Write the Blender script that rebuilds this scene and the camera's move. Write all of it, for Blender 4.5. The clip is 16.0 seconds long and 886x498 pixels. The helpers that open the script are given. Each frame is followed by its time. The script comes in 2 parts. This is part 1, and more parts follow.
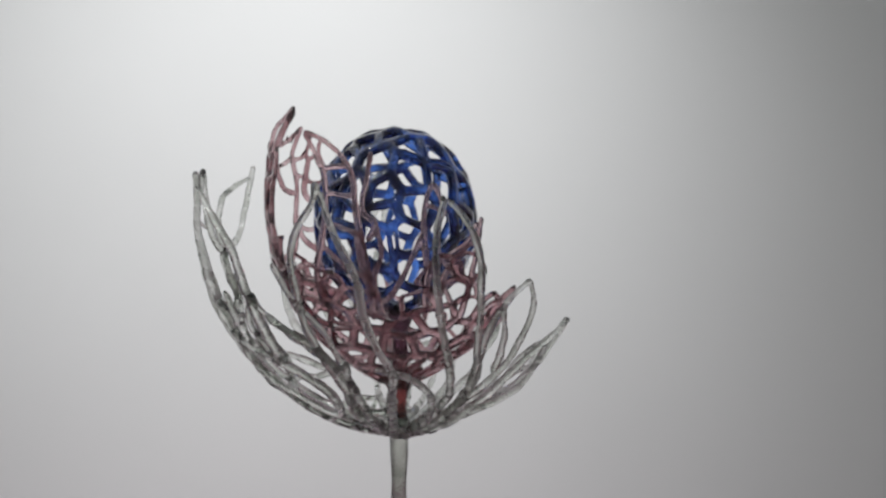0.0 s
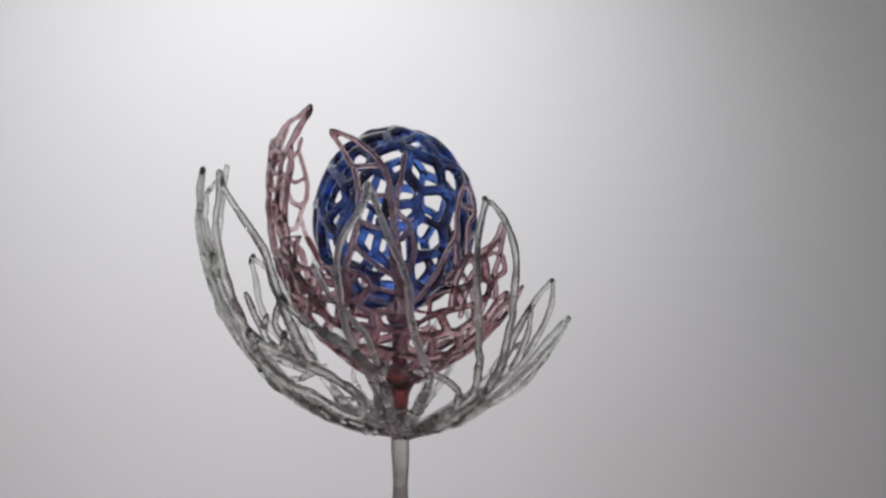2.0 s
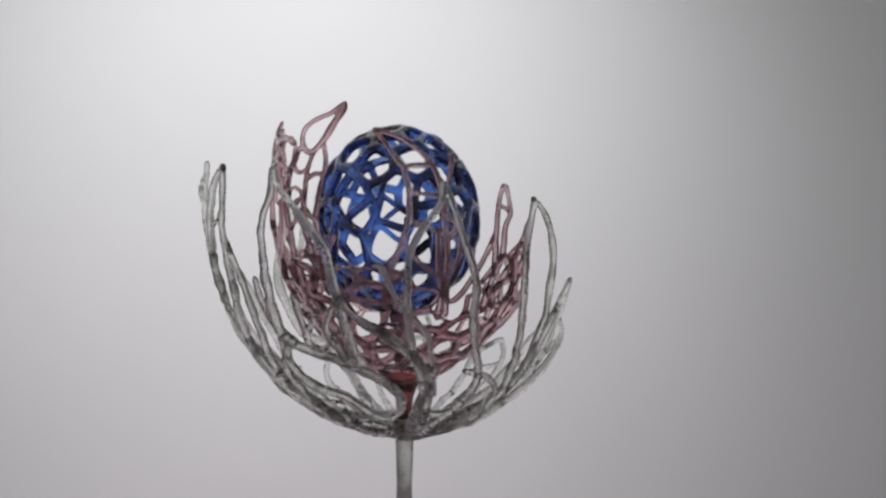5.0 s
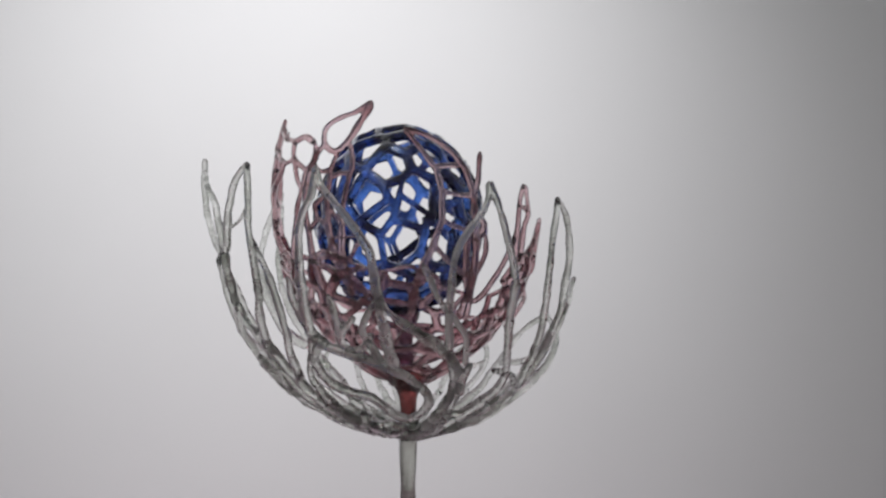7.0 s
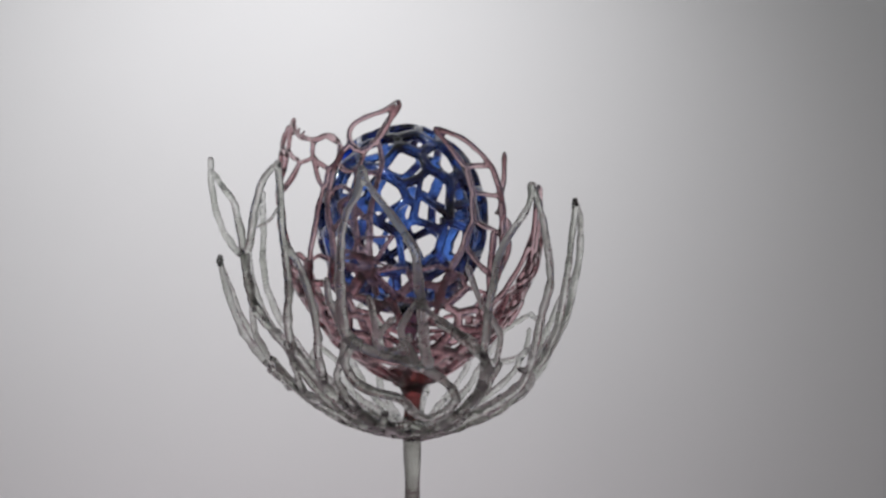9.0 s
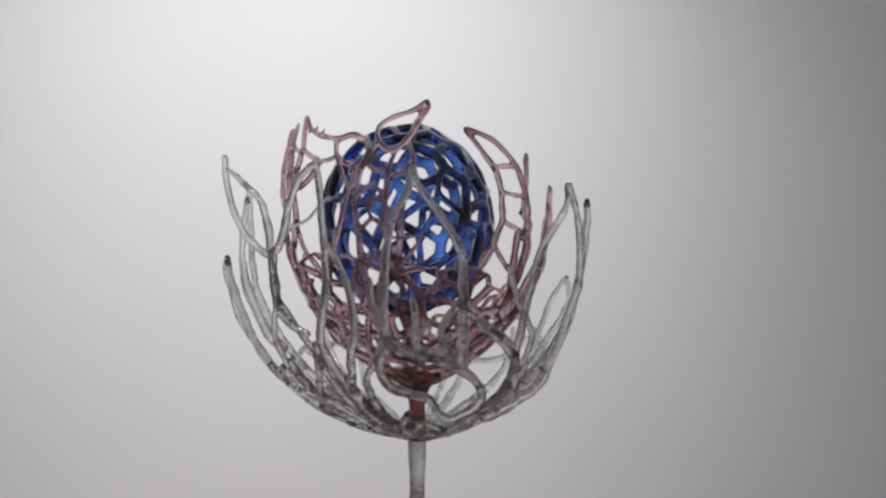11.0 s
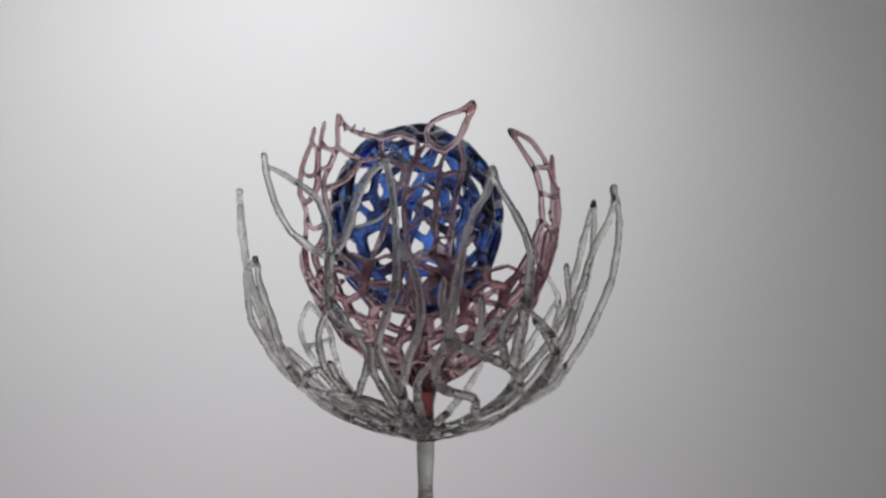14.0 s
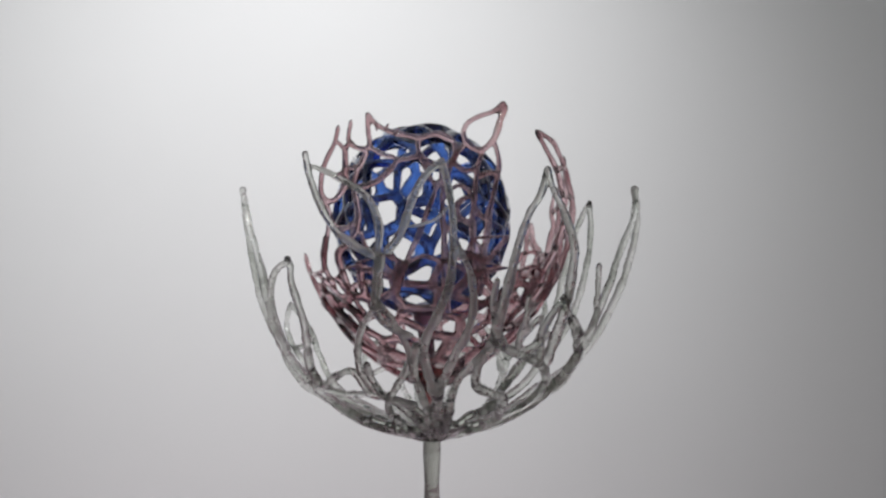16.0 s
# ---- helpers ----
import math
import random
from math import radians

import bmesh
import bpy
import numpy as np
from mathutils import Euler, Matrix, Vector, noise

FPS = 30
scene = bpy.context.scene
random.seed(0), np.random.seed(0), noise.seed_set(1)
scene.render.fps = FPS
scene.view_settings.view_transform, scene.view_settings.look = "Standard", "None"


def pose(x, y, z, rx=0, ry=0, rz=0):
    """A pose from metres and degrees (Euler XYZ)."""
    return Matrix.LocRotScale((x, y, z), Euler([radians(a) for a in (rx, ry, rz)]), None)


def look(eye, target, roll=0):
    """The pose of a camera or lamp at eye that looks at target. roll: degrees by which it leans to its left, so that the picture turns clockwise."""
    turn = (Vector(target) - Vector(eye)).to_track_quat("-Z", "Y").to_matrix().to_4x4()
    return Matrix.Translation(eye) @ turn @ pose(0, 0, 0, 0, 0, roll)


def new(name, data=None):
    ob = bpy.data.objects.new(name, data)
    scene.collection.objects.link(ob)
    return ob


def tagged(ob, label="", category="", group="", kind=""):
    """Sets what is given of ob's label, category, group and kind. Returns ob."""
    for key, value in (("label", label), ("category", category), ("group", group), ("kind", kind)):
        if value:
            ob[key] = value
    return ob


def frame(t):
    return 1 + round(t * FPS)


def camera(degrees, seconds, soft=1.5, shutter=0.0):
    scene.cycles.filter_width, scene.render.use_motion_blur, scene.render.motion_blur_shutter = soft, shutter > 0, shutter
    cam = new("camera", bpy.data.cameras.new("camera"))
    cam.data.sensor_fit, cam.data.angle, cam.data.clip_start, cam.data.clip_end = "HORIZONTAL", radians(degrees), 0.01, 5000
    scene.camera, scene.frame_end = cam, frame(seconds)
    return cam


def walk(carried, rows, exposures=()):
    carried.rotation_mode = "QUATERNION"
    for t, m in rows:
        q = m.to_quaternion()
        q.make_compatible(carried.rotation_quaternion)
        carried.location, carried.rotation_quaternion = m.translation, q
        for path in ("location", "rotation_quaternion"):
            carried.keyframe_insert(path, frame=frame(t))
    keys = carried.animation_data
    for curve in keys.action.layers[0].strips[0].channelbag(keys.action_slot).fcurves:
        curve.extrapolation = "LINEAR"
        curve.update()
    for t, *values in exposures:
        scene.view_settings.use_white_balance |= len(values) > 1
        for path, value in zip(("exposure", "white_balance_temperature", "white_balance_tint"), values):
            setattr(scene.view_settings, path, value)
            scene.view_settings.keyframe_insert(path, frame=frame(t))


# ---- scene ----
# One unit of the flower's own drawing is U metres; the rod's foot is at -700 units.
U = 0.0002
FOOT = -700.0

# ---------------------------------------------------------------- camera
cam = camera(29.34, 16.0, soft=2.4)
EYE = (0.0055, -0.6, 0.1424)
AIM = (0.0055, 0.0, 0.1393)
BREATH = (
    (0, -0.009, 6430, 6.3), (0.5, 0.009, 6430, 7.3), (1, 0.046, 6430, 8.3), (1.5, 0.055, 6430, 9.4), (2, 0.046, 6430, 10.4),
    (2.5, 0.027, 6430, 10.5), (3, 0.0, 6430, 10.7), (3.5, -0.037, 6430, 10.8), (4, -0.065, 6430, 10.6), (6.5, 0.027, 6430, 9.8),
    (7, 0.027, 6430, 9.8), (7.5, 0.027, 6430, 9.8), (8, -0.009, 6430, 9.8), (8.5, -0.046, 6430, 9.8), (9, -0.084, 6430, 9.8),
    (11.5, 0.027, 6430, 9.4), (12, 0.037, 6430, 8.8), (12.5, 0.018, 6430, 8.2), (13, -0.028, 6430, 8.1), (13.5, -0.065, 6430, 8.1),
    (14, -0.074, 6430, 8.0), (14.5, -0.065, 6430, 8.0), (15, -0.046, 6430, 7.9), (15.5, -0.018, 6430, 7.9), (16, 0.037, 6430, 7.8),
)
walk(cam, [(0.0, look(EYE, AIM)), (16.0, look(EYE, AIM))], BREATH)

# ---------------------------------------------------------------- light
world = bpy.data.worlds.new("room_air")
scene.world = world
world.use_nodes = True
world.node_tree.nodes["Background"].inputs[0].default_value = (0.9, 0.95, 1.0, 1)
world.node_tree.nodes["Background"].inputs[1].default_value = 0.01


def spot(name, eye, target, watts, size, blend, radius, colour):
    data = bpy.data.lights.new(name, "SPOT")
    data.energy, data.spot_size, data.spot_blend = watts, radians(size), blend
    data.shadow_soft_size, data.color = radius, colour
    ob = new(name, data)
    ob.matrix_world = look(eye, target)
    return ob


spot("desk_lamp_light", (-0.065, -0.048, 0.342), (-0.078, 0.30, 0.185), 4.08, 94.0, 1.0, 0.02, (1.0, 0.985, 1.0))

# Unseen fill lamp, added for the wall's base brightness and glints on the glass.
fill_light = bpy.data.lights.new("fill_light", "AREA")
fill_light.energy, fill_light.size, fill_light.color = 12.6, 0.08, (0.965, 0.985, 0.972)
new("fill_light", fill_light).matrix_world = look((-0.7, -0.9, 1.7), (0, 0, 0.1))


# ---------------------------------------------------------------- materials
def material(name):
    m = bpy.data.materials.new(name)
    m.use_nodes = True
    return m, m.node_tree, m.node_tree.nodes["Principled BSDF"]


def glass(name, thin, thick, rough=0.03, mix_scale=60.0, wave=0.25, lean=0.36, streak=1.0):
    """Lampworked glass: colour drifts between two tints, with dark refraction blots painted in, the skin is a little
    wavy.
    """
    m, tree, bsdf = material(name)
    coord = tree.nodes.new("ShaderNodeTexCoord")
    drift = tree.nodes.new("ShaderNodeTexNoise")
    drift.inputs["Scale"].default_value, drift.inputs["Detail"].default_value = mix_scale, 3.0
    ramp = tree.nodes.new("ShaderNodeValToRGB")
    ramp.color_ramp.elements[0].position, ramp.color_ramp.elements[0].color = lean, (*thick, 1)
    ramp.color_ramp.elements[1].position, ramp.color_ramp.elements[1].color = lean + 0.26, (*thin, 1)
    # Darkest stop paints in the black blobs that refraction makes in the rods.
    refraction_blot = ramp.color_ramp.elements.new(lean - 0.07)
    refraction_blot.color = (*[c * 0.35 for c in thick], 1)
    ripple = tree.nodes.new("ShaderNodeTexNoise")
    ripple.inputs["Scale"].default_value, ripple.inputs["Detail"].default_value = 420.0, 1.5
    bump = tree.nodes.new("ShaderNodeBump")
    bump.inputs["Strength"].default_value, bump.inputs["Distance"].default_value = wave, 0.0006
    grow = tree.nodes.new("ShaderNodeMapping")
    grow.inputs["Scale"].default_value = (1.0, 1.0, streak)
    tree.links.new(coord.outputs["Object"], grow.inputs["Vector"])
    tree.links.new(grow.outputs["Vector"], drift.inputs["Vector"])
    pits = tree.nodes.new("ShaderNodeTexNoise")
    pits.inputs["Scale"].default_value, pits.inputs["Detail"].default_value = 650.0, 1.0
    chop = tree.nodes.new("ShaderNodeBump")
    chop.inputs["Strength"].default_value, chop.inputs["Distance"].default_value = 0.85, 0.0007
    tree.links.new(coord.outputs["Object"], pits.inputs["Vector"])
    tree.links.new(pits.outputs["Fac"], chop.inputs["Height"])
    tree.links.new(chop.outputs["Normal"], bsdf.inputs["Coat Normal"])
    tree.links.new(coord.outputs["Object"], ripple.inputs["Vector"])
    tree.links.new(drift.outputs["Fac"], ramp.inputs["Fac"])
    tree.links.new(ramp.outputs["Color"], bsdf.inputs["Base Color"])
    tree.links.new(ripple.outputs["Fac"], bump.inputs["Height"])
    tree.links.new(bump.outputs["Normal"], bsdf.inputs["Normal"])
    dull = tree.nodes.new("ShaderNodeTexNoise")
    dull.inputs["Scale"].default_value, dull.inputs["Detail"].default_value = 150.0, 2.0
    span = tree.nodes.new("ShaderNodeMapRange")
    span.inputs["From Min"].default_value, span.inputs["From Max"].default_value = 0.36, 0.58
    span.inputs["To Min"].default_value, span.inputs["To Max"].default_value = rough * 0.25, rough * 1.3
    tree.links.new(coord.outputs["Object"], dull.inputs["Vector"])
    tree.links.new(dull.outputs["Fac"], span.inputs["Value"])
    tree.links.new(span.outputs["Result"], bsdf.inputs["Roughness"])
    bsdf.inputs["IOR"].default_value = 1.5
    bsdf.inputs["Transmission Weight"].default_value = 1.0
    bsdf.inputs["Coat Weight"].default_value = 1.0
    bsdf.inputs["Coat IOR"].default_value = 1.8
    bsdf.inputs["Coat Roughness"].default_value = 0.03
    return m


def plaster(name, colour, scale, depth, rough=0.85):
    m, tree, bsdf = material(name)
    coord = tree.nodes.new("ShaderNodeTexCoord")
    grain = tree.nodes.new("ShaderNodeTexNoise")
    grain.inputs["Scale"].default_value, grain.inputs["Detail"].default_value = scale, 6.0
    cloud = tree.nodes.new("ShaderNodeTexNoise")
    cloud.inputs["Scale"].default_value, cloud.inputs["Detail"].default_value = 9.0, 2.0
    ramp = tree.nodes.new("ShaderNodeValToRGB")
    ramp.color_ramp.elements[0].position, ramp.color_ramp.elements[0].color = 0.3, (*[c * 0.975 for c in colour], 1)
    ramp.color_ramp.elements[1].position, ramp.color_ramp.elements[1].color = 0.7, (*colour, 1)
    bump = tree.nodes.new("ShaderNodeBump")
    bump.inputs["Strength"].default_value, bump.inputs["Distance"].default_value = depth, 0.001
    tree.links.new(coord.outputs["Object"], grain.inputs["Vector"])
    tree.links.new(coord.outputs["Object"], cloud.inputs["Vector"])
    tree.links.new(cloud.outputs["Fac"], ramp.inputs["Fac"])
    tree.links.new(ramp.outputs["Color"], bsdf.inputs["Base Color"])
    tree.links.new(grain.outputs["Fac"], bump.inputs["Height"])
    tree.links.new(bump.outputs["Normal"], bsdf.inputs["Normal"])
    bsdf.inputs["Roughness"].default_value = rough
    return m


CLEAR = glass("clear_grey_glass", (0.955, 0.96, 0.935), (0.66, 0.685, 0.63), 0.27, 90.0, 0.5, 0.37)
ROD_GLASS = glass("drawn_rod_glass", (0.72, 0.73, 0.675), (0.25, 0.255, 0.22), 0.12, 150.0, 0.5, 0.40, 0.35)
FOOT_GLASS = glass("pale_green_glass", (0.97, 0.985, 0.945), (0.74, 0.81, 0.71), 0.06, 110.0, 0.5)
PINK = glass("pink_glass", (0.86, 0.63, 0.66), (0.44, 0.23, 0.25), 0.2, 60.0, 0.45)
RED = glass("red_glass", (0.25, 0.055, 0.052), (0.09, 0.02, 0.02), 0.08)
ROSY = glass("rose_red_glass", (0.76, 0.50, 0.53), (0.38, 0.14, 0.165), 0.17, 60.0, 0.45)
BLUE = glass("cobalt_glass", (0.11, 0.29, 0.95), (0.010, 0.010, 0.06), 0.05, 90.0, 0.4, 0.41)
DARK_BEAD = glass("smoky_glass", (0.30, 0.30, 0.28), (0.06, 0.06, 0.06), 0.1)
PLUM = glass("dark_plum_glass", (0.16, 0.06, 0.10), (0.04, 0.015, 0.03), 0.08)
WALL = plaster("white_wall_paint", (0.80, 0.80, 0.80), 500.0, 0.05)
SIDE = plaster("grey_room_paint", (0.46, 0.465, 0.465), 300.0, 0.1)
# mauve picked for its pink bounce onto the lower wall
TABLE = plaster("mauve_bounce_laminate", (0.36, 0.27, 0.31), 200.0, 0.05, 0.4)


# ---------------------------------------------------------------- setting
def slab(name, lo, hi, mat, label, category):
    bm = bmesh.new()
    bmesh.ops.create_cube(bm, size=1.0)
    for v in bm.verts:
        v.co = Vector([lo[i] + (v.co[i] + 0.5) * (hi[i] - lo[i]) for i in range(3)])
    me = bpy.data.meshes.new(name)
    bm.to_mesh(me)
    bm.free()
    me.materials.append(mat)
    return tagged(new(name, me), label, category, kind="structure")


slab("wall_north", (-1.5, 0.30, -0.75), (1.5, 0.40, 1.85), WALL, "plain matt white wall behind the glass flower", "wall")
slab("wall_south", (-1.5, -2.1, -0.75), (1.5, -2.0, 1.85), SIDE, "plain grey wall behind the viewer", "wall")
slab("wall_west", (-1.6, -2.1, -0.75), (-1.5, 0.40, 1.85), SIDE, "plain grey side wall", "wall")
slab("wall_east", (1.5, -2.1, -0.75), (1.6, 0.40, 1.85), SIDE, "plain grey side wall", "wall")
slab("floor", (-1.6, -2.1, -0.85), (1.6, 0.40, -0.75), SIDE, "plain grey floor", "floor")
slab("ceiling", (-1.6, -2.1, 1.85), (1.6, 0.40, 1.95), SIDE, "plain grey ceiling", "ceiling")
# Unseen shelf, added to carry the rod and reflect pink light upwards.
slab("shelf", (-1.5, -0.25, -0.03), (1.5, 0.30, 0.0), TABLE, "unseen shelf along the white wall, mauve to bounce pink light", "shelf")

# ---------------------------------------------------------------- the glass flower
ROD = (-50.5, -5.5)          # the rod's place beside the turning axis
POD = (-57.0, 12.0, 48.0)      # the pod's middle
OUTER = ((-328, 8), (-325, 40), (-318, 75), (-303, 118), (-255, 198), (-200, 250), (-130, 297), (-40, 329), (50, 347), (110, 353), (160, 352))
INNER = ((-330, 14), (-245, 18), (-228, 45), (-212, 75), (-160, 140), (-100, 185), (-40, 214), (30, 230), (100, 234), (180, 226), (250, 205))


def at(az, z, profile, swell=1.0):
    """A point of the flower on a bowl's profile, by bearing and height."""
    r = float(np.interp(z, [p[0] for p in profile], [p[1] for p in profile]))
    r *= float(np.interp(z, (-150, 40, 140), swell)) if isinstance(swell, tuple) else swell
    if profile is OUTER:
        off = (az - 112 + 180) % 360 - 180
        r *= 1 + 0.034 * math.exp(-(off / 38) ** 2) * float(np.interp(z, (-150, 0), (1, 0)))
        off = (az - 186 + 180) % 360 - 180
        r *= 1 + 0.038 * math.exp(-(off / 13) ** 2) * float(np.interp(z, (-230, -150, 30, 120), (0, 1, 1, 0)))
    return Vector((ROD[0] + r * math.cos(radians(az)), ROD[1] + r * math.sin(radians(az)), z - FOOT)) * U


def glide(points, step):
    """Points along a smooth curve through the given ones."""
    pts = [points[0] * 2 - points[1], *points, points[-1] * 2 - points[-2]]
    out = []
    for a, b, c, d in zip(pts, pts[1:], pts[2:], pts[3:]):
        n = max(2, int((c - b).length / step))
        for k in range(n):
            t = k / n
            out.append(0.5 * (2 * b + (c - a) * t + (2 * a - 5 * b + 4 * c - d) * t * t + (3 * b - a - 3 * c + d) * t ** 3))
    return out + [points[-1]]


def tube(bm, points, r0, r1, knob=0.0, sides=8, uneven=0.24):
    """A drawn glass rod along points, its thickness running from r0 to r1, with rounded ends and a blob at its start if asked."""
    line = glide(points, 0.0012)
    n = len(line)
    up = Vector((0.31, 0.17, 0.93))
    seed = Vector((line[0].x * 300, line[0].y * 300, line[-1].z * 300))
    rings = []
    lump = (0.2 + 0.6 * abs(math.sin(seed.x * 7.1 + seed.z * 3.3))) * n
    for i, p in enumerate(line):
        along = (line[min(i + 1, n - 1)] - line[max(i - 1, 0)]).normalized()
        side = along.cross(up).normalized()
        up = side.cross(along).normalized()
        f = i / (n - 1)
        r = r0 + (r1 - r0) * f
        r *= 1 + uneven * noise.noise(seed + p * 260) + 0.3 * uneven * noise.noise(seed + p * 600)
        p = p + noise.noise_vector(seed + p * 170) * (0.0005 * math.sin(math.pi * f))
        r *= 1 + knob * math.exp(-(i / 2.0) ** 2)
        if n > 14:
            r *= 1 + 0.12 * math.exp(-((i - lump) / 4.0) ** 2)
        end = min(i, n - 1 - i)
        if end == 0:
            r *= 0.55
        rings.append([bm.verts.new(p + (side * math.cos(6.28319 * k / sides) + up * math.sin(6.28319 * k / sides)) * r) for k in range(sides)])
    for a, b in zip(rings, rings[1:]):
        for k in range(sides):
            bm.faces.new((a[k], a[(k + 1) % sides], b[(k + 1) % sides], b[k]))
    bm.faces.new(rings[0][::-1])
    bm.faces.new(rings[-1])


def part(name, bm, mat, parent, label="", melt=0.0):
    """Links a bmesh as one mesh under its thing; melt fuses its rods as melted glass does."""
    bmesh.ops.recalc_face_normals(bm, faces=bm.faces)
    me = bpy.data.meshes.new(name)
    bm.to_mesh(me)
    bm.free()
    me.materials.append(mat)
    me.polygons.foreach_set("use_smooth", [True] * len(me.polygons))
    ob = new(name, me)
    ob.parent = parent
    if melt:
        fuse = ob.modifiers.new("fuse", "REMESH")
        fuse.mode, fuse.voxel_size, fuse.use_smooth_shade = "VOXEL", melt, True
        relax = ob.modifiers.new("relax", "SMOOTH")
        relax.factor, relax.iterations = 0.5, 4
    return tagged(ob, label)


flower = tagged(new("glass_flower"), "openwork glass flower, blue pod in pink cup, clear outer petals", "glass flower")


def pairs(values):
    return list(zip(values[::2], values[1::2]))


def petal(name, mat, profile, label, ribs, r0=5.2, r1=8.6, swell=1.0, knob=0.0, melt=0.0005):
    """One openwork petal: rods drawn on the bowl's profile, each a run of bearings and heights."""
    bm = bmesh.new()
    for k, rib in enumerate(ribs):
        line = [at(a, z, profile, swell) for a, z in pairs(rib)]
        run = sum((b - a).length for a, b in zip(line, line[1:]))
        tube(bm, line, r0 * U, (r0 + (r1 - r0) * min(1.0, run / 0.07)) * U, knob if k == 0 else 0.0)
    return part(name, bm, mat, flower, label, melt)


# rod and the red neck
def turned(bm, column, rows, sides=16):
    """A turned glass body round an upright line, rows of height and radius."""
    rings = []
    for z, r in rows:
        rings.append([bm.verts.new(Vector((column[0] + r * (1 + 0.06 * math.sin(3 * k + z * 0.03)) * math.cos(6.28319 * k / sides),
                                           column[1] + r * math.sin(6.28319 * k / sides), z - FOOT)) * U) for k in range(sides)])
    for a, b in zip(rings, rings[1:]):
        for k in range(sides):
            bm.faces.new((a[k], a[(k + 1) % sides], b[(k + 1) % sides], b[k]))
    bm.faces.new(rings[0][::-1])
    bm.faces.new(rings[-1])


bm = bmesh.new()
turned(bm, ROD, [(z, 12.9 + 3.6 * ((z + 700) / 360) ** 4 + 0.6 * math.sin(z * 0.021) + 0.7 * math.sin(z * 0.067 + 1)) for z in range(-700, -338, 8)] + [(-336, 16), (-330, 14), (-326, 6)])
part("stem", bm, ROD_GLASS, flower, "clear grey glass rod")

bm = bmesh.new()
turned(bm, ROD, ((-304, 10), (-300, 17), (-288, 15), (-275, 15), (-262, 16.5), (-248, 22), (-236, 31), (-226, 40), (-216, 46), (-208, 40), (-204, 20)))
part("neck", bm, RED, flower, "deep red glass neck under the cup", 0.0008)

bm = bmesh.new()
turned(bm, ROD, ((-339, 12), (-336, 18), (-328, 25), (-318, 25), (-308, 20), (-298, 18), (-292, 10)))
part("knot", bm, FOOT_GLASS, flower, "lump of clear glass where petals meet the rod", 0.0008)

bm = bmesh.new()
turned(bm, (ROD[0] + 1, ROD[1] + 9), ((-206, 12), (-196, 19), (-180, 15), (-160, 14), (-140, 18), (-124, 25), (-112, 27), (-102, 22), (-96, 12), (-94, 4)))
part("pod_stalk", bm, PLUM, flower, "dark plum glass stalk that carries the pod", 0.0009)

# outer petals of clear glass
GREY = "clear grey openwork glass petal with a pointed loop"
SHORT = "short clear grey glass petal low on the bowl"
petal("outer_petal", CLEAR, OUTER, GREY, (
    (143, 153, 145, 106, 148, 64, 152, 24, 158, 0, 163, -12),
    (145, 130, 156, 102, 162, 70, 164, 32, 163, -10),
    (163, -10, 162, -51, 160, -96, 154, -144, 151, -184, 152, -222, 160, -251, 170, -290, 175, -322),
    (161, -80, 162, -111, 167, -129, 172, -140),
    (162, -81, 168, -133, 170, -179, 162, -229, 154, -271, 150, -325)), knob=0.3)
petal("outer_petal", CLEAR, OUTER, GREY, (
    (-154, 127, -152, 95, -148, 61, -144, 26, -141, -9, -140, -53, -139, -97, -138, -147, -136, -193),
    (-154, 119, -155, 83, -158, 51, -160, 7, -161, -44, -162, -89, -163, -142),
    (-163, -142, -167, -181, -173, -220, -172, -280, -168, -325),
    (-165, -45, -165, -91, -162, -137, -158, -157),
    (-154, -72, -153, -108, -153, -147),
    (-147, -108, -153, -144, -151, -162, -146, -161, -142, -135)), 5.8, 10.2, (1.0, 1.04, 1.065), knob=0.2)
petal("outer_petal", CLEAR, OUTER, "clear grey glass petal with a bent tip", (
    (96, 104, 97, 36, 100, -38, 99, -113, 94, -188, 88, -250, 88, -300, 88, -332),
    (97, 92, 104, 30, 110, -30, 110, -94, 106, -152, 97, -185),
    (94, -188, 104, -250, 106, -325)), 5.8, 10.2, 0.93, knob=0.5)
petal("outer_petal", CLEAR, OUTER, GREY, (
    (180, 139, -178, 88, -177, 34, -177, -16, -178, -66, 179, -106, 176, -141, 175, -176, 177, -211, 179, -241, -173, -285, -170, -322),
    (180, 134, 176, 112, 173, 79, 171, 39, 168, 9, 165, -8),
    (-177, 16, -172, -46, -171, -116, -177, -196, 180, -251, 178, -320)), 5.8, 10.2, (1.0, 1.0, 0.98), knob=0.3)
petal("outer_petal", CLEAR, OUTER, GREY, (
    (-110, 104, -111, 70, -114, 42, -117, 15, -119, -22, -119, -65, -119, -112, -118, -145, -115, -190, -112, -230, -114, -280, -115, -325),
    (-110, 102, -108, 68, -106, 33, -103, -11, -100, -56, -99, -111, -96, -158, -91, -206, -92, -250, -98, -322)), 5.8, 10.2, (1.01, 1.04, 1.0), knob=0.5)
petal("clear_spur", CLEAR, OUTER, "thin clear glass strut across a petal's loop", ((-178, 66, 179, 48, 175, 36, 171, 33),), 3.2, 3.6, (1.0, 1.0, 0.98))
petal("clear_spur", CLEAR, OUTER, "small clear glass spur beside a petal", ((-127, -25, -122, -80, -113, -140, -110, -190),), 5.0, 6.5, knob=0.3)
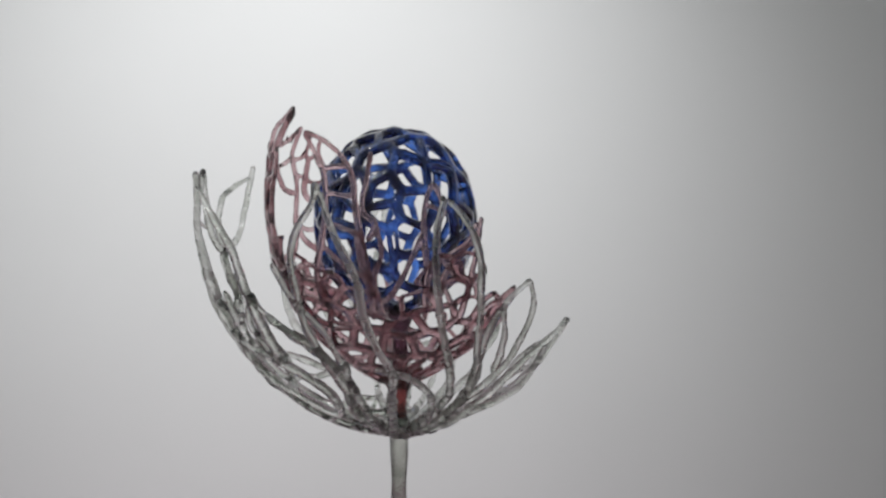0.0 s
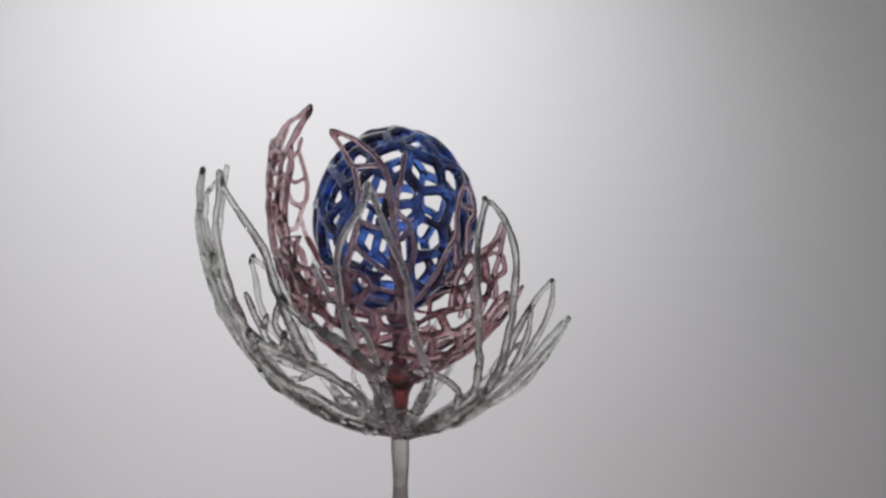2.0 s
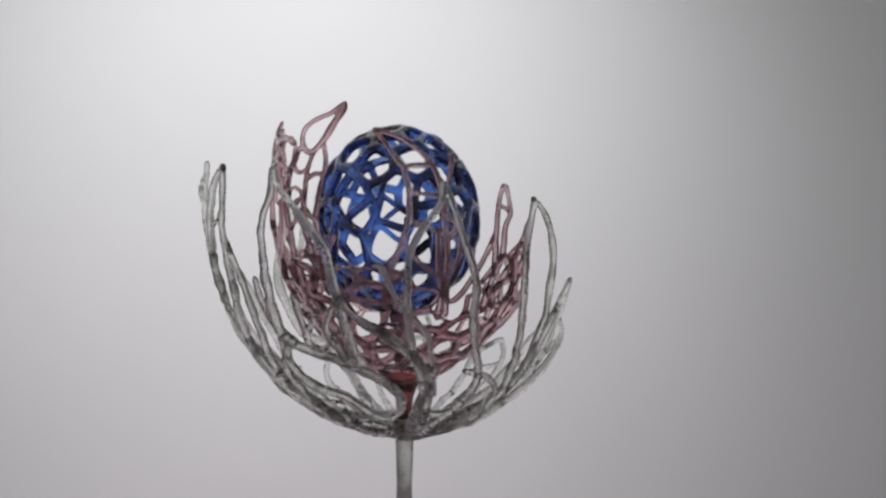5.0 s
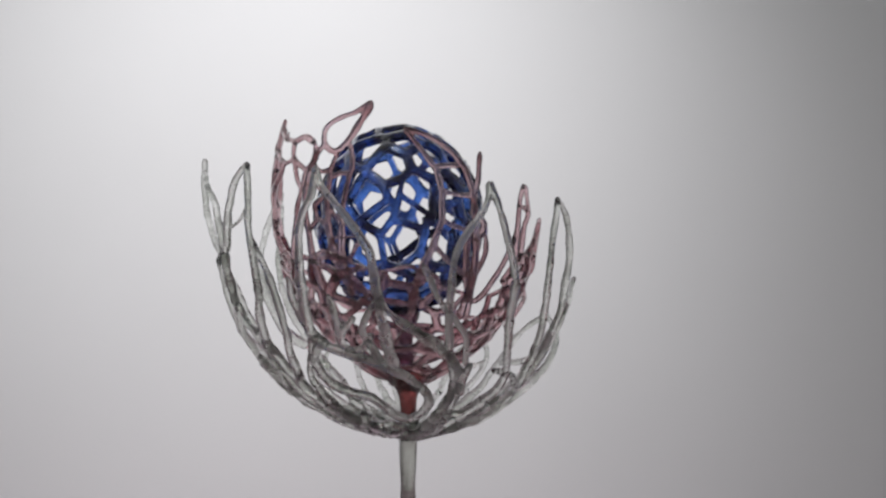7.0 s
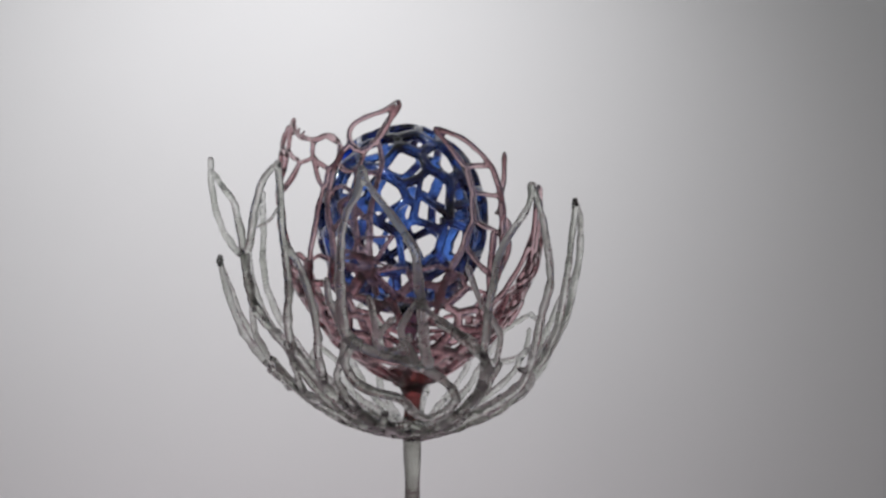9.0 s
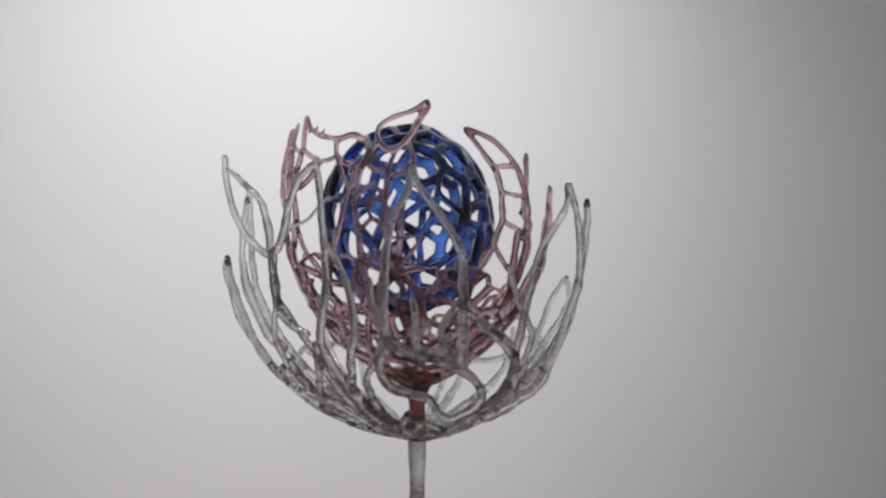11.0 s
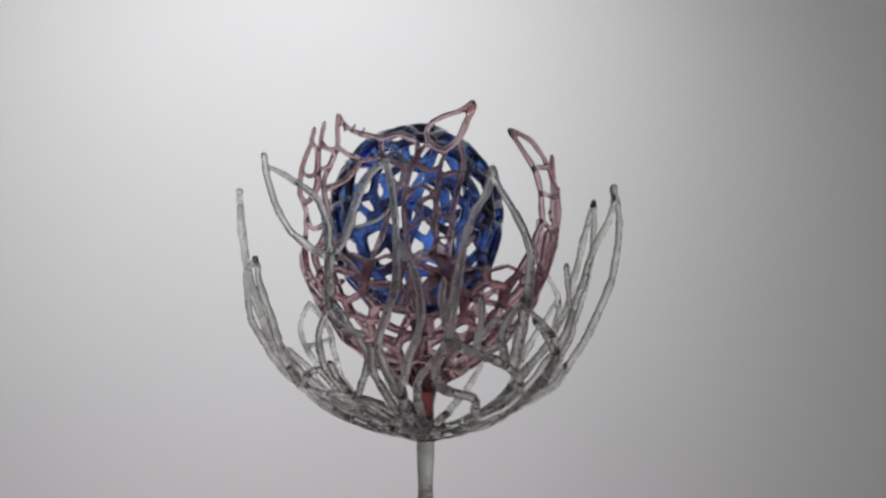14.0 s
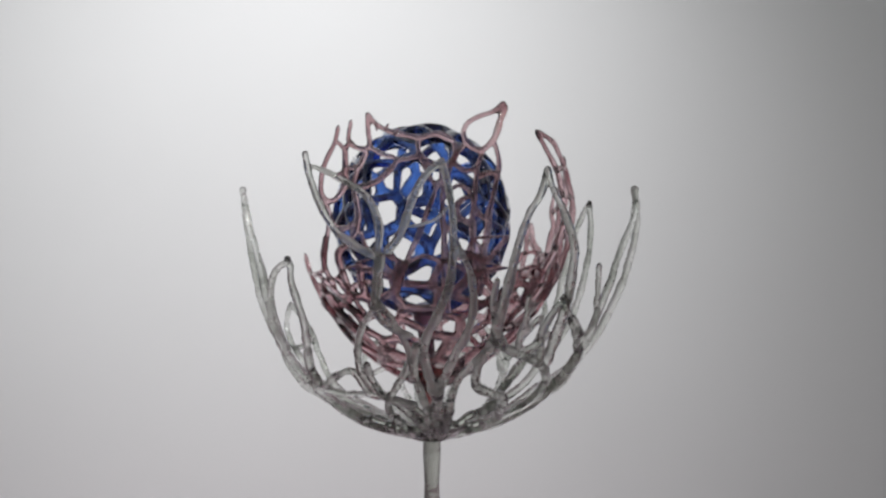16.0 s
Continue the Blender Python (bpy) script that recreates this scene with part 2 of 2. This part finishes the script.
petal("outer_petal", CLEAR, OUTER, "clear grey glass petal, a narrow loop bent inwards", (
    (-74, 80, -76, 44, -77, -2, -76, -57, -74, -112, -71, -160, -66, -205, -62, -260, -60, -331),
    (-73, 76, -68, 50, -64, 17, -61, -29, -60, -76, -59, -114, -56, -172, -51, -222, -52, -290, -54, -328)), 5.6, 9.6, (0.9, 0.86, 0.83), knob=0.5)
petal("outer_petal", CLEAR, OUTER, SHORT, (
    (-40, -52, -50, -95, -54, -140, -54, -190, -50, -250),
    (-40, -54, -34, -100, -34, -162, -38, -212, -50, -258, -58, -310, -58, -332),
    (-50, -95, -44, -160, -42, -210)), 5.0, 9.4, 0.9, knob=0.2)
petal("outer_petal", CLEAR, OUTER, SHORT, (
    (-9, -124, -22, -152, -34, -190, -40, -240, -46, -300, -50, -332),
    (-9, -126, 0, -160, 4, -212, 6, -270, 10, -325),
    (-12, -150, -16, -200, -14, -260, -14, -328),
    (-22, -165, -14, -205, 3, -215)), 5.2, 9.4, knob=0.2)
petal("outer_petal", CLEAR, OUTER, "hooked clear glass petal with a dark bead at its tip", (
    (135, -21, 130, -31, 126, -49, 122, -82, 119, -119, 117, -160, 117, -191, 119, -225, 119, -290, 118, -330),
    (135, -23, 134, -58, 135, -103, 134, -145, 128, -189, 124, -227)), 5.8, 10.2, knob=0.5)
petal("outer_petal", CLEAR, OUTER, SHORT, (
    (-140, -75, -137, -100, -129, -129, -120, -157, -111, -210, -107, -290, -104, -332),
    (-140, -80, -145, -125, -142, -170, -139, -192)), 5.8, 10.2, knob=0.7)
petal("outer_petal", CLEAR, OUTER, SHORT, (
    (56, -102, 50, -150, 52, -200, 56, -260, 58, -330),
    (56, -106, 64, -150, 66, -205, 64, -265, 62, -330),
    (51, -172, 65, -182)), 5.2, 8.0, knob=0.3)
petal("outer_petal", CLEAR, OUTER, SHORT, (
    (18, -170, 12, -205, 14, -255, 18, -330),
    (18, -172, 28, -205, 30, -260, 28, -330),
    (12, -215, 28, -235)), 5.2, 8.0, knob=0.3)
petal("outer_petal", CLEAR, OUTER, SHORT, (
    (80, -182, 74, -215, 74, -265, 74, -330),
    (80, -184, 88, -212, 86, -262, 82, -330)), 5.2, 8.0, knob=0.3)
petal("outer_rib", CLEAR, OUTER, "thick stub of clear glass where two petals join", ((164, -6, 163, -45, 161, -98),), 7.8, 8.2)
petal("outer_loop", CLEAR, OUTER, "thick loop of clear glass low on the bowl", (
    (-163, -143, -157, -161, -146, -178, -137, -194, -129, -215, -122, -241, -122, -265, -130, -287),
    (-130, -287, -140, -274, -147, -247, -163, -227, -166, -187, -162, -157)), 8.6, 8.0)
petal("outer_rib", CLEAR, OUTER, "arched clear glass rib low on the bowl", (
    (127, -197, 125, -229, 137, -212, 147, -199, 149, -222, 150, -242),
    (113, -221, 131, -239, 148, -240, 162, -248, 174, -279),
    (154, -183, 154, -221, 158, -245, 171, -256)), 6.0, 7.0)
petal("outer_rib", CLEAR, OUTER, "clear glass ribs under the cup's front", (
    (-108, -185, -110, -234, -116, -282, -118, -322),
    (-98, -199, -85, -213, -74, -244, -68, -290, -66, -324),
    (-135, -113, -122, -158, -111, -200, -107, -243)), 6.4, 7.0)
petal("outer_rib", CLEAR, OUTER, "thick clear glass rib low on the bowl", (
    (-187, -150, -189, -200, -186, -250, -184, -300, -184, -332),), 8.0, 7.0)

# dark glass beads on two tips
for a, z, r in ((135, -24, 5.4), (-74, 80, 5.0)):
    host = min((o for o in flower.children if o.name.startswith("outer_petal")), key=lambda o: min((v.co - at(a, z, OUTER)).length for v in o.data.vertices))
    bead = bmesh.new()
    bmesh.ops.create_icosphere(bead, subdivisions=2, radius=r * U)
    tip = max(host.data.vertices, key=lambda v: v.co.z).co
    bmesh.ops.translate(bead, verts=bead.verts, vec=tip + Vector((0, 0, -0.4 * r * U)))
    part("bead", bead, DARK_BEAD, host, "dark bead at the tip")

# rungs that join the outer petals low on the bowl
bm = bmesh.new()
rng = random.Random(5)
for k in range(6):
    a, z = -178 + k * 60 + rng.uniform(-5, 5), rng.uniform(-322, -268)
    tube(bm, [at(a, z, OUTER), at(a + 10, z - rng.uniform(4, 20), OUTER), at(a + 20, z + rng.uniform(-14, 12), OUTER)], 6.0 * U, 6.6 * U)
for k in range(24):
    tube(bm, [at(k * 15, -321 + 4 * math.sin(k * 2.1), OUTER), at(k * 15 + 8, -322 + 5 * math.sin(k * 2.1 + 1.2), OUTER), at(k * 15 + 15, -321 + 4 * math.sin(k * 2.1 + 2.1), OUTER)], 6 * U, 6 * U)
part("bowl_mesh", bm, FOOT_GLASS, flower, "clear glass rods that join the petals", 0.0006)

# petals of the pink cup
ROSE = "pink openwork glass petal with a pointed tip"
petal("cup_petal", PINK, INNER, ROSE, (
    (-147, 240, -155, 221, -165, 208, -169, 190, -168, 171, -162, 158, -156, 176, -152, 205, -147, 236),
    (-161, 158, -164, 127, -165, 90, -166, 40, -164, -10, -161, -60),
    (-156, 176, -154, 135, -157, 90, -159, 35, -160, -20, -159, -80),
    (-168, 172, -174, 140, -178, 80, -177, 0, -176, -70, -174, -110),
    (-174, 140, -169, 126, -163, 130),
    (-164, 112, -159, 122, -154, 118),
    (-178, 78, -172, 100, -165, 86),
    (-165, 66, -161, 48, -158, 56),
    (-178, 22, -171, 46, -166, 34),
    (-164, 10, -161, -8, -160, -12),
    (-171, 46, -172, 72, -165, 86),
    (-177, -20, -170, -6, -163, -28)), 4.5, 7.4)
petal("cup_petal", PINK, INNER, "pink openwork glass petal with three thin tips", (
    (148, 222, 150, 190, 151, 165, 147, 132, 145, 100, 146, 60, 146, 36, 140, 8, 133, -12, 134, -70),
    (151, 165, 157, 152, 163, 141, 158, 115, 152, 102, 146, 98),
    (148, 220, 154, 200, 164, 184, 172, 178, 180, 183, 187, 171),
    (140, 210, 141, 175, 145, 163, 152, 159),
    (133, 202, 133, 176, 127, 130, 126, 88, 133, 77, 140, 100, 140, 128, 139, 164),
    (133, 176, 139, 164, 141, 172),
    (127, 127, 134, 119, 141, 128, 147, 132),
    (126, 88, 131, 60, 134, 34, 141, 33, 146, 45),
    (131, 58, 127, 9, 121, -29, 124, -70),
    (172, 178, 173, 150, 182, 129, 187, 147, 187, 171),
    (173, 148, 177, 111, 181, 101, 182, 128),
    (173, 148, 163, 141),
    (180, 102, 176, 60, 170, 0, 164, -45, 160, -80),
    (146, 36, 150, -5, 158, -35, 160, -80),
    (158, -35, 164, -45)), 4.5, 7.0)
for thorn in ((154, 190, 153, 206), (158, 187, 159, 201), (162, 182, 164, 195), (144, 168, 141, 178)):
    petal("thorn", PINK, INNER, "thin pink glass thorn beside a petal's tip", (thorn,), 2.6, 2.4, melt=0.0)
petal("cup_petal", PINK, INNER, "pink openwork glass petal curling over the pod", (
    (-133, 195, -121, 177, -112, 148, -107, 115, -105, 60, -103, 0, -102, -60, -102, -120),
    (-133, 193, -124, 150, -119, 110, -118, 54, -121, 8, -126, -38, -130, -100),
    (-122, 132, -110, 133),
    (-118, 90, -106, 84),
    (-118, 45, -104, 20),
    (-121, 5, -112, -30, -102, -50)), 4.7, 7.4, (1.0, 1.07, 1.02))
petal("cup_petal", PINK, INNER, "slim pink glass petal", (
    (-100, 158, -102, 105, -103, 60, -98, 38, -102, 10),
    (-98, 40, -96, -10, -100, -58, -97, -115),
    (-103, 60, -106, 55)), 4.7, 7.4)
petal("cup_petal", PINK, INNER, "pink glass petal with a small loop at its tip", (
    (-75, 107, -78, 70, -78, 30, -76, -38, -74, -110),
    (-74, 106, -70, 62, -73, 36, -72, -10, -75, -45),
    (-77, 70, -70, 60),
    (-78, 30, -83, -18, -90, -68, -97, -88, -103, -62, -105, -20, -106, 30),
    (-76, -30, -66, -70, -60, -100),
    (-72, -25, -64, -6, -57, 12, -54, 44),
    (-71, -10, -63, -45, -54, -60)), 4.7, 7.4)
petal("cup_petal", PINK, INNER, "red-pink glass petal beside the low side of the cup", (
    (-52, 52, -53, -9, -53, -70, -51, -130),
    (-53, 15, -64, -20, -68, -60, -66, -120),
    (-53, -40, -46, -80, -40, -100)), 4.7, 7.4)
petal("cup_petal", PINK, INNER, "low pink glass petal spreading outwards", (
    (-21, -66, -30, -84, -39, -101, -46, -140),
    (-21, -68, -18, -105, -22, -150, -28, -195),
    (-3, -116, -8, -148, -18, -177, -26, -200),
    (-24, -95, -12, -125, -3, -140, 6, -165),
    (-18, -120, -8, -145)), 4.6, 5.8, 1.08)
petal("cup_petal", PINK, INNER, "low red-pink glass petal with thorny tips", (
    (94, -10, 98, -44, 97, -90, 98, -130, 102, -170),
    (98, -44, 110, -46, 120, -36, 124, -5, 127, 20),
    (112, -45, 121, -66, 128, -81, 139, -62, 150, -55),
    (106, -60, 116, -100, 126, -140),
    (128, -81, 131, -110, 133, -140),
    (139, -62, 137, -95, 141, -120)), 4.7, 7.2)

# the blue pod: a shell with rounded holes
HOLES = ((-131, -14, 3), (-158, -17, 3), (-104, -16, 2), (-92, -13, -1), (-79, -13, 0), (-153, 16, 2), (-136, 20, -1), (-119, 18, 2),
         (-146, 3, 0), (-126, 4, 0), (-98, 17, 1), (-96, 2, -1), (-109, 36, 2), (-140, 35, 2), (-76, 28, 3), (-74, 8, 1), (-126, 55, 1),
         (-72, 51, 1), (-104, -42, 1), (-135, -43, 1), (-165, -45, 1), (-74, -34, 1), (-50, 24, 1), (-52, -6, 1), (164, -18, 3), (179, -2, 0),
         (171, 26, 1), (150, 4, 1), (148, 24, 1), (179, -38, 1), (-170, 24, 0), (-165, 48, 1), (140, -20, 1))


def on_pod(q):
    lift = 1 + 0.022 * noise.noise(q * 6.5) + 0.014 * noise.noise(q * 17)
    return Vector((POD[0] + 138 * lift * q.x, POD[1] + 146 * lift * q.y, POD[2] + 159 * lift * q.z - FOOT)) * U


def pod_dir(az, el, weight):
    """The way to a hole by bearing and elevation; a heavier hole stands out more and opens wider."""
    c = math.cos(radians(el))
    return Vector((c * math.cos(radians(az)), c * math.sin(radians(az)), math.sin(radians(el)))) * (1 + 0.006 * weight)


def pierced(seeds, kept, place, narrow, wider):
    """A shell open at every kept seed: cells round the seeds, each with a rounded hole, put in place by place()."""
    hull = bmesh.new()
    for s in seeds:
        hull.verts.new(s)
    bmesh.ops.convex_hull(hull, input=hull.verts)
    bmesh.ops.triangulate(hull, faces=hull.faces)
    hull.normal_update()
    hull.faces.ensure_lookup_table()
    hull.verts.index_update()
    centre = {f: ((f.normal if f.normal.dot(f.calc_center_median()) > 0 else -f.normal) + 0.09 * noise.noise_vector(f.calc_center_median() * 9)).normalized() for f in hull.faces}
    out = bmesh.new()
    shared = {}

    def vert(key, p):
        if key not in shared:
            q = p.normalized()
            shared[key] = out.verts.new(place(q))
        return shared[key]

    for v in hull.verts:
        if v.index >= kept:
            continue
        s = v.co.normalized()
        side = s.orthogonal().normalized()
        fwd = s.cross(side)
        ring = sorted(v.link_faces, key=lambda f: math.atan2(centre[f].dot(fwd), centre[f].dot(side)))
        n = len(ring)
        if n < 3:
            continue
        corner = [centre[f] for f in ring]
        edge = []
        for k in range(n):
            a, b = corner[k], corner[(k + 1) % n]
            ka, kb = ring[k].index, ring[(k + 1) % n].index
            for j in range(4):
                t = j / 4
                low, high = min(ka, kb), max(ka, kb)
                jj = j if ka < kb else 4 - j
                key = ("c", ka) if j == 0 else ("e", low, high, jj)
                edge.append((key, a.lerp(b, t)))
        rim = sum((p for _, p in edge), Vector()) / len(edge)
        gap = min((p - rim).length for _, p in edge)
        wide = narrow + wider * rng.random()
        inner = []
        for k, (key, p) in enumerate(edge):
            d = (p - rim).length
            reach = max(0.5 * d, min(d - wide, 0.72 * (d - wide) + 0.28 * (gap * 1.12 - wide)))
            inner.append((("i", v.index, k), rim + (p - rim) * (reach / d)))
        m = len(edge)
        for k in range(m):
            a, b = edge[k], edge[(k + 1) % m]
            c, d = inner[(k + 1) % m], inner[k]
            out.faces.new((vert(*a), vert(*b), vert(*c), vert(*d)))
    hull.free()
    return out


def thicken(ob, thickness):
    solid = ob.modifiers.new("wall", "SOLIDIFY")
    solid.thickness, solid.offset = thickness * U, 0.0
    soft = ob.modifiers.new("soft", "SUBSURF")
    soft.levels = soft.render_levels = 1


rng = random.Random(3)
seeds = [pod_dir(*hole) for hole in HOLES]
tries = 0
while tries < 6000:
    tries += 1
    d = Vector((rng.gauss(0, 1), rng.gauss(0, 1), rng.gauss(0, 1))).normalized()
    if d.z > -0.9 and min((d - s.normalized()).length for s in seeds) > 0.305:
        seeds.append(d)
thicken(part("pod", pierced(seeds, len(seeds), on_pod, 0.030, 0.046), BLUE, flower, "hollow cobalt blue glass pod, a lattice with rounded holes"), 17)


# the cup's lower half: a pierced shell, cut down on one side
def low_side(a):
    d = abs((a - 35 + 180) % 360 - 180)
    high = -40 - 50 * math.exp(-((a + 97) / 18) ** 2) + 72 * math.exp(-((a + 60) / 18) ** 2) + 48 * math.exp(-((a + 157) / 22) ** 2)
    return high if d > 85 else -150 + 90 * d / 85


def cup_dir(az, z):
    e = radians(-80 + (z + 232) * 85 / 192)
    return Vector((math.cos(e) * math.cos(radians(az)), math.cos(e) * math.sin(radians(az)), math.sin(e)))


def on_cup(q):
    z = -232 + (math.degrees(math.asin(max(-1.0, min(1.0, q.z)))) + 80) * 192 / 85
    return at(math.degrees(math.atan2(q.y, q.x)), z, INNER, 1 + 0.03 * noise.noise(q * 4))


rng = random.Random(11)
spots, beyond = [], []
for _ in range(7000):
    a, z = rng.uniform(-180, 180), rng.uniform(-226, 50)
    p = at(a, z, INNER)
    if all((p - at(b, w, INNER)).length > (42 + 15 * noise.noise(p * 190)) * U for b, w in spots + beyond):
        rim = low_side(a) + 30 * math.sin(radians(5 * a + 40)) * math.sin(radians(3 * a))
        (spots if z < rim else beyond).append((a, z))
seeds = [cup_dir(a, z) for a, z in spots]
inside = len(seeds)
seeds += [cup_dir(a, z) for a, z in beyond] + [Vector((0, 0, -1))]
seeds += [Vector((math.cos(k), math.sin(k), 2.2)).normalized() for k in range(6)] + [Vector((0, 0, 1))]
thicken(part("cup_shell", pierced(seeds, inside, on_cup, 0.025, 0.027), ROSY, flower, "rose-brown pierced glass shell at the foot of the cup"), 11)


# the bowl's foot: fused clear glass with small gaps, wider on one side
def bowl_dir(az, r):
    e = radians(-88 + r * 70 / 204)
    return Vector((math.cos(e) * math.cos(radians(az)), math.cos(e) * math.sin(radians(az)), math.sin(e)))


def on_bowl(q):
    r = max(0.0, (math.degrees(math.asin(max(-1.0, min(1.0, q.z)))) + 88) * 204 / 70)
    z = float(np.interp(r, [p[1] for p in OUTER[:5]], [p[0] for p in OUTER[:5]]))
    return at(math.degrees(math.atan2(q.y, q.x)), z + 5 * noise.noise(q * 7), OUTER)


rng = random.Random(23)
spots = []
for _ in range(5000):
    a, r = rng.uniform(-180, 180), 235 * math.sqrt(rng.random())
    if r > 24 and all((bowl_dir(a, r) - bowl_dir(b, w)).length > 0.17 for b, w in spots):
        spots.append((a, r))
near = [(a, r) for a, r in spots if r < 84 + 66 * math.cos(radians(a - 135)) + 14 * math.sin(radians(4 * a))]
seeds = [bowl_dir(a, r) for a, r in near]
inside = len(seeds)
seeds += [bowl_dir(a, r) for a, r in spots if (a, r) not in near] + [Vector((0, 0, -1)), Vector((0, 0, 1))]
seeds += [Vector((math.cos(k), math.sin(k), 0.6)).normalized() for k in range(6)]
thicken(part("bowl_shell", pierced(seeds, inside, on_bowl, 0.03, 0.045), FOOT_GLASS, flower, "fused clear glass with gaps at the bowl's foot"), 12)


# ---------------------------------------------------------------- the turning flower
def motions():
    def turn(t):
        """The bearing of the turntable, which runs a little faster at the start and the end."""
        u = t / 8 - 1
        return 5.7975 * t - 1.141 * (u ** 2 - 1) + 4.2518 * (u ** 3 - u)

    walk(flower, [(k / 2, pose(0, 0, 0, 0, 0, turn(k / 2))) for k in range(33)])


motions()
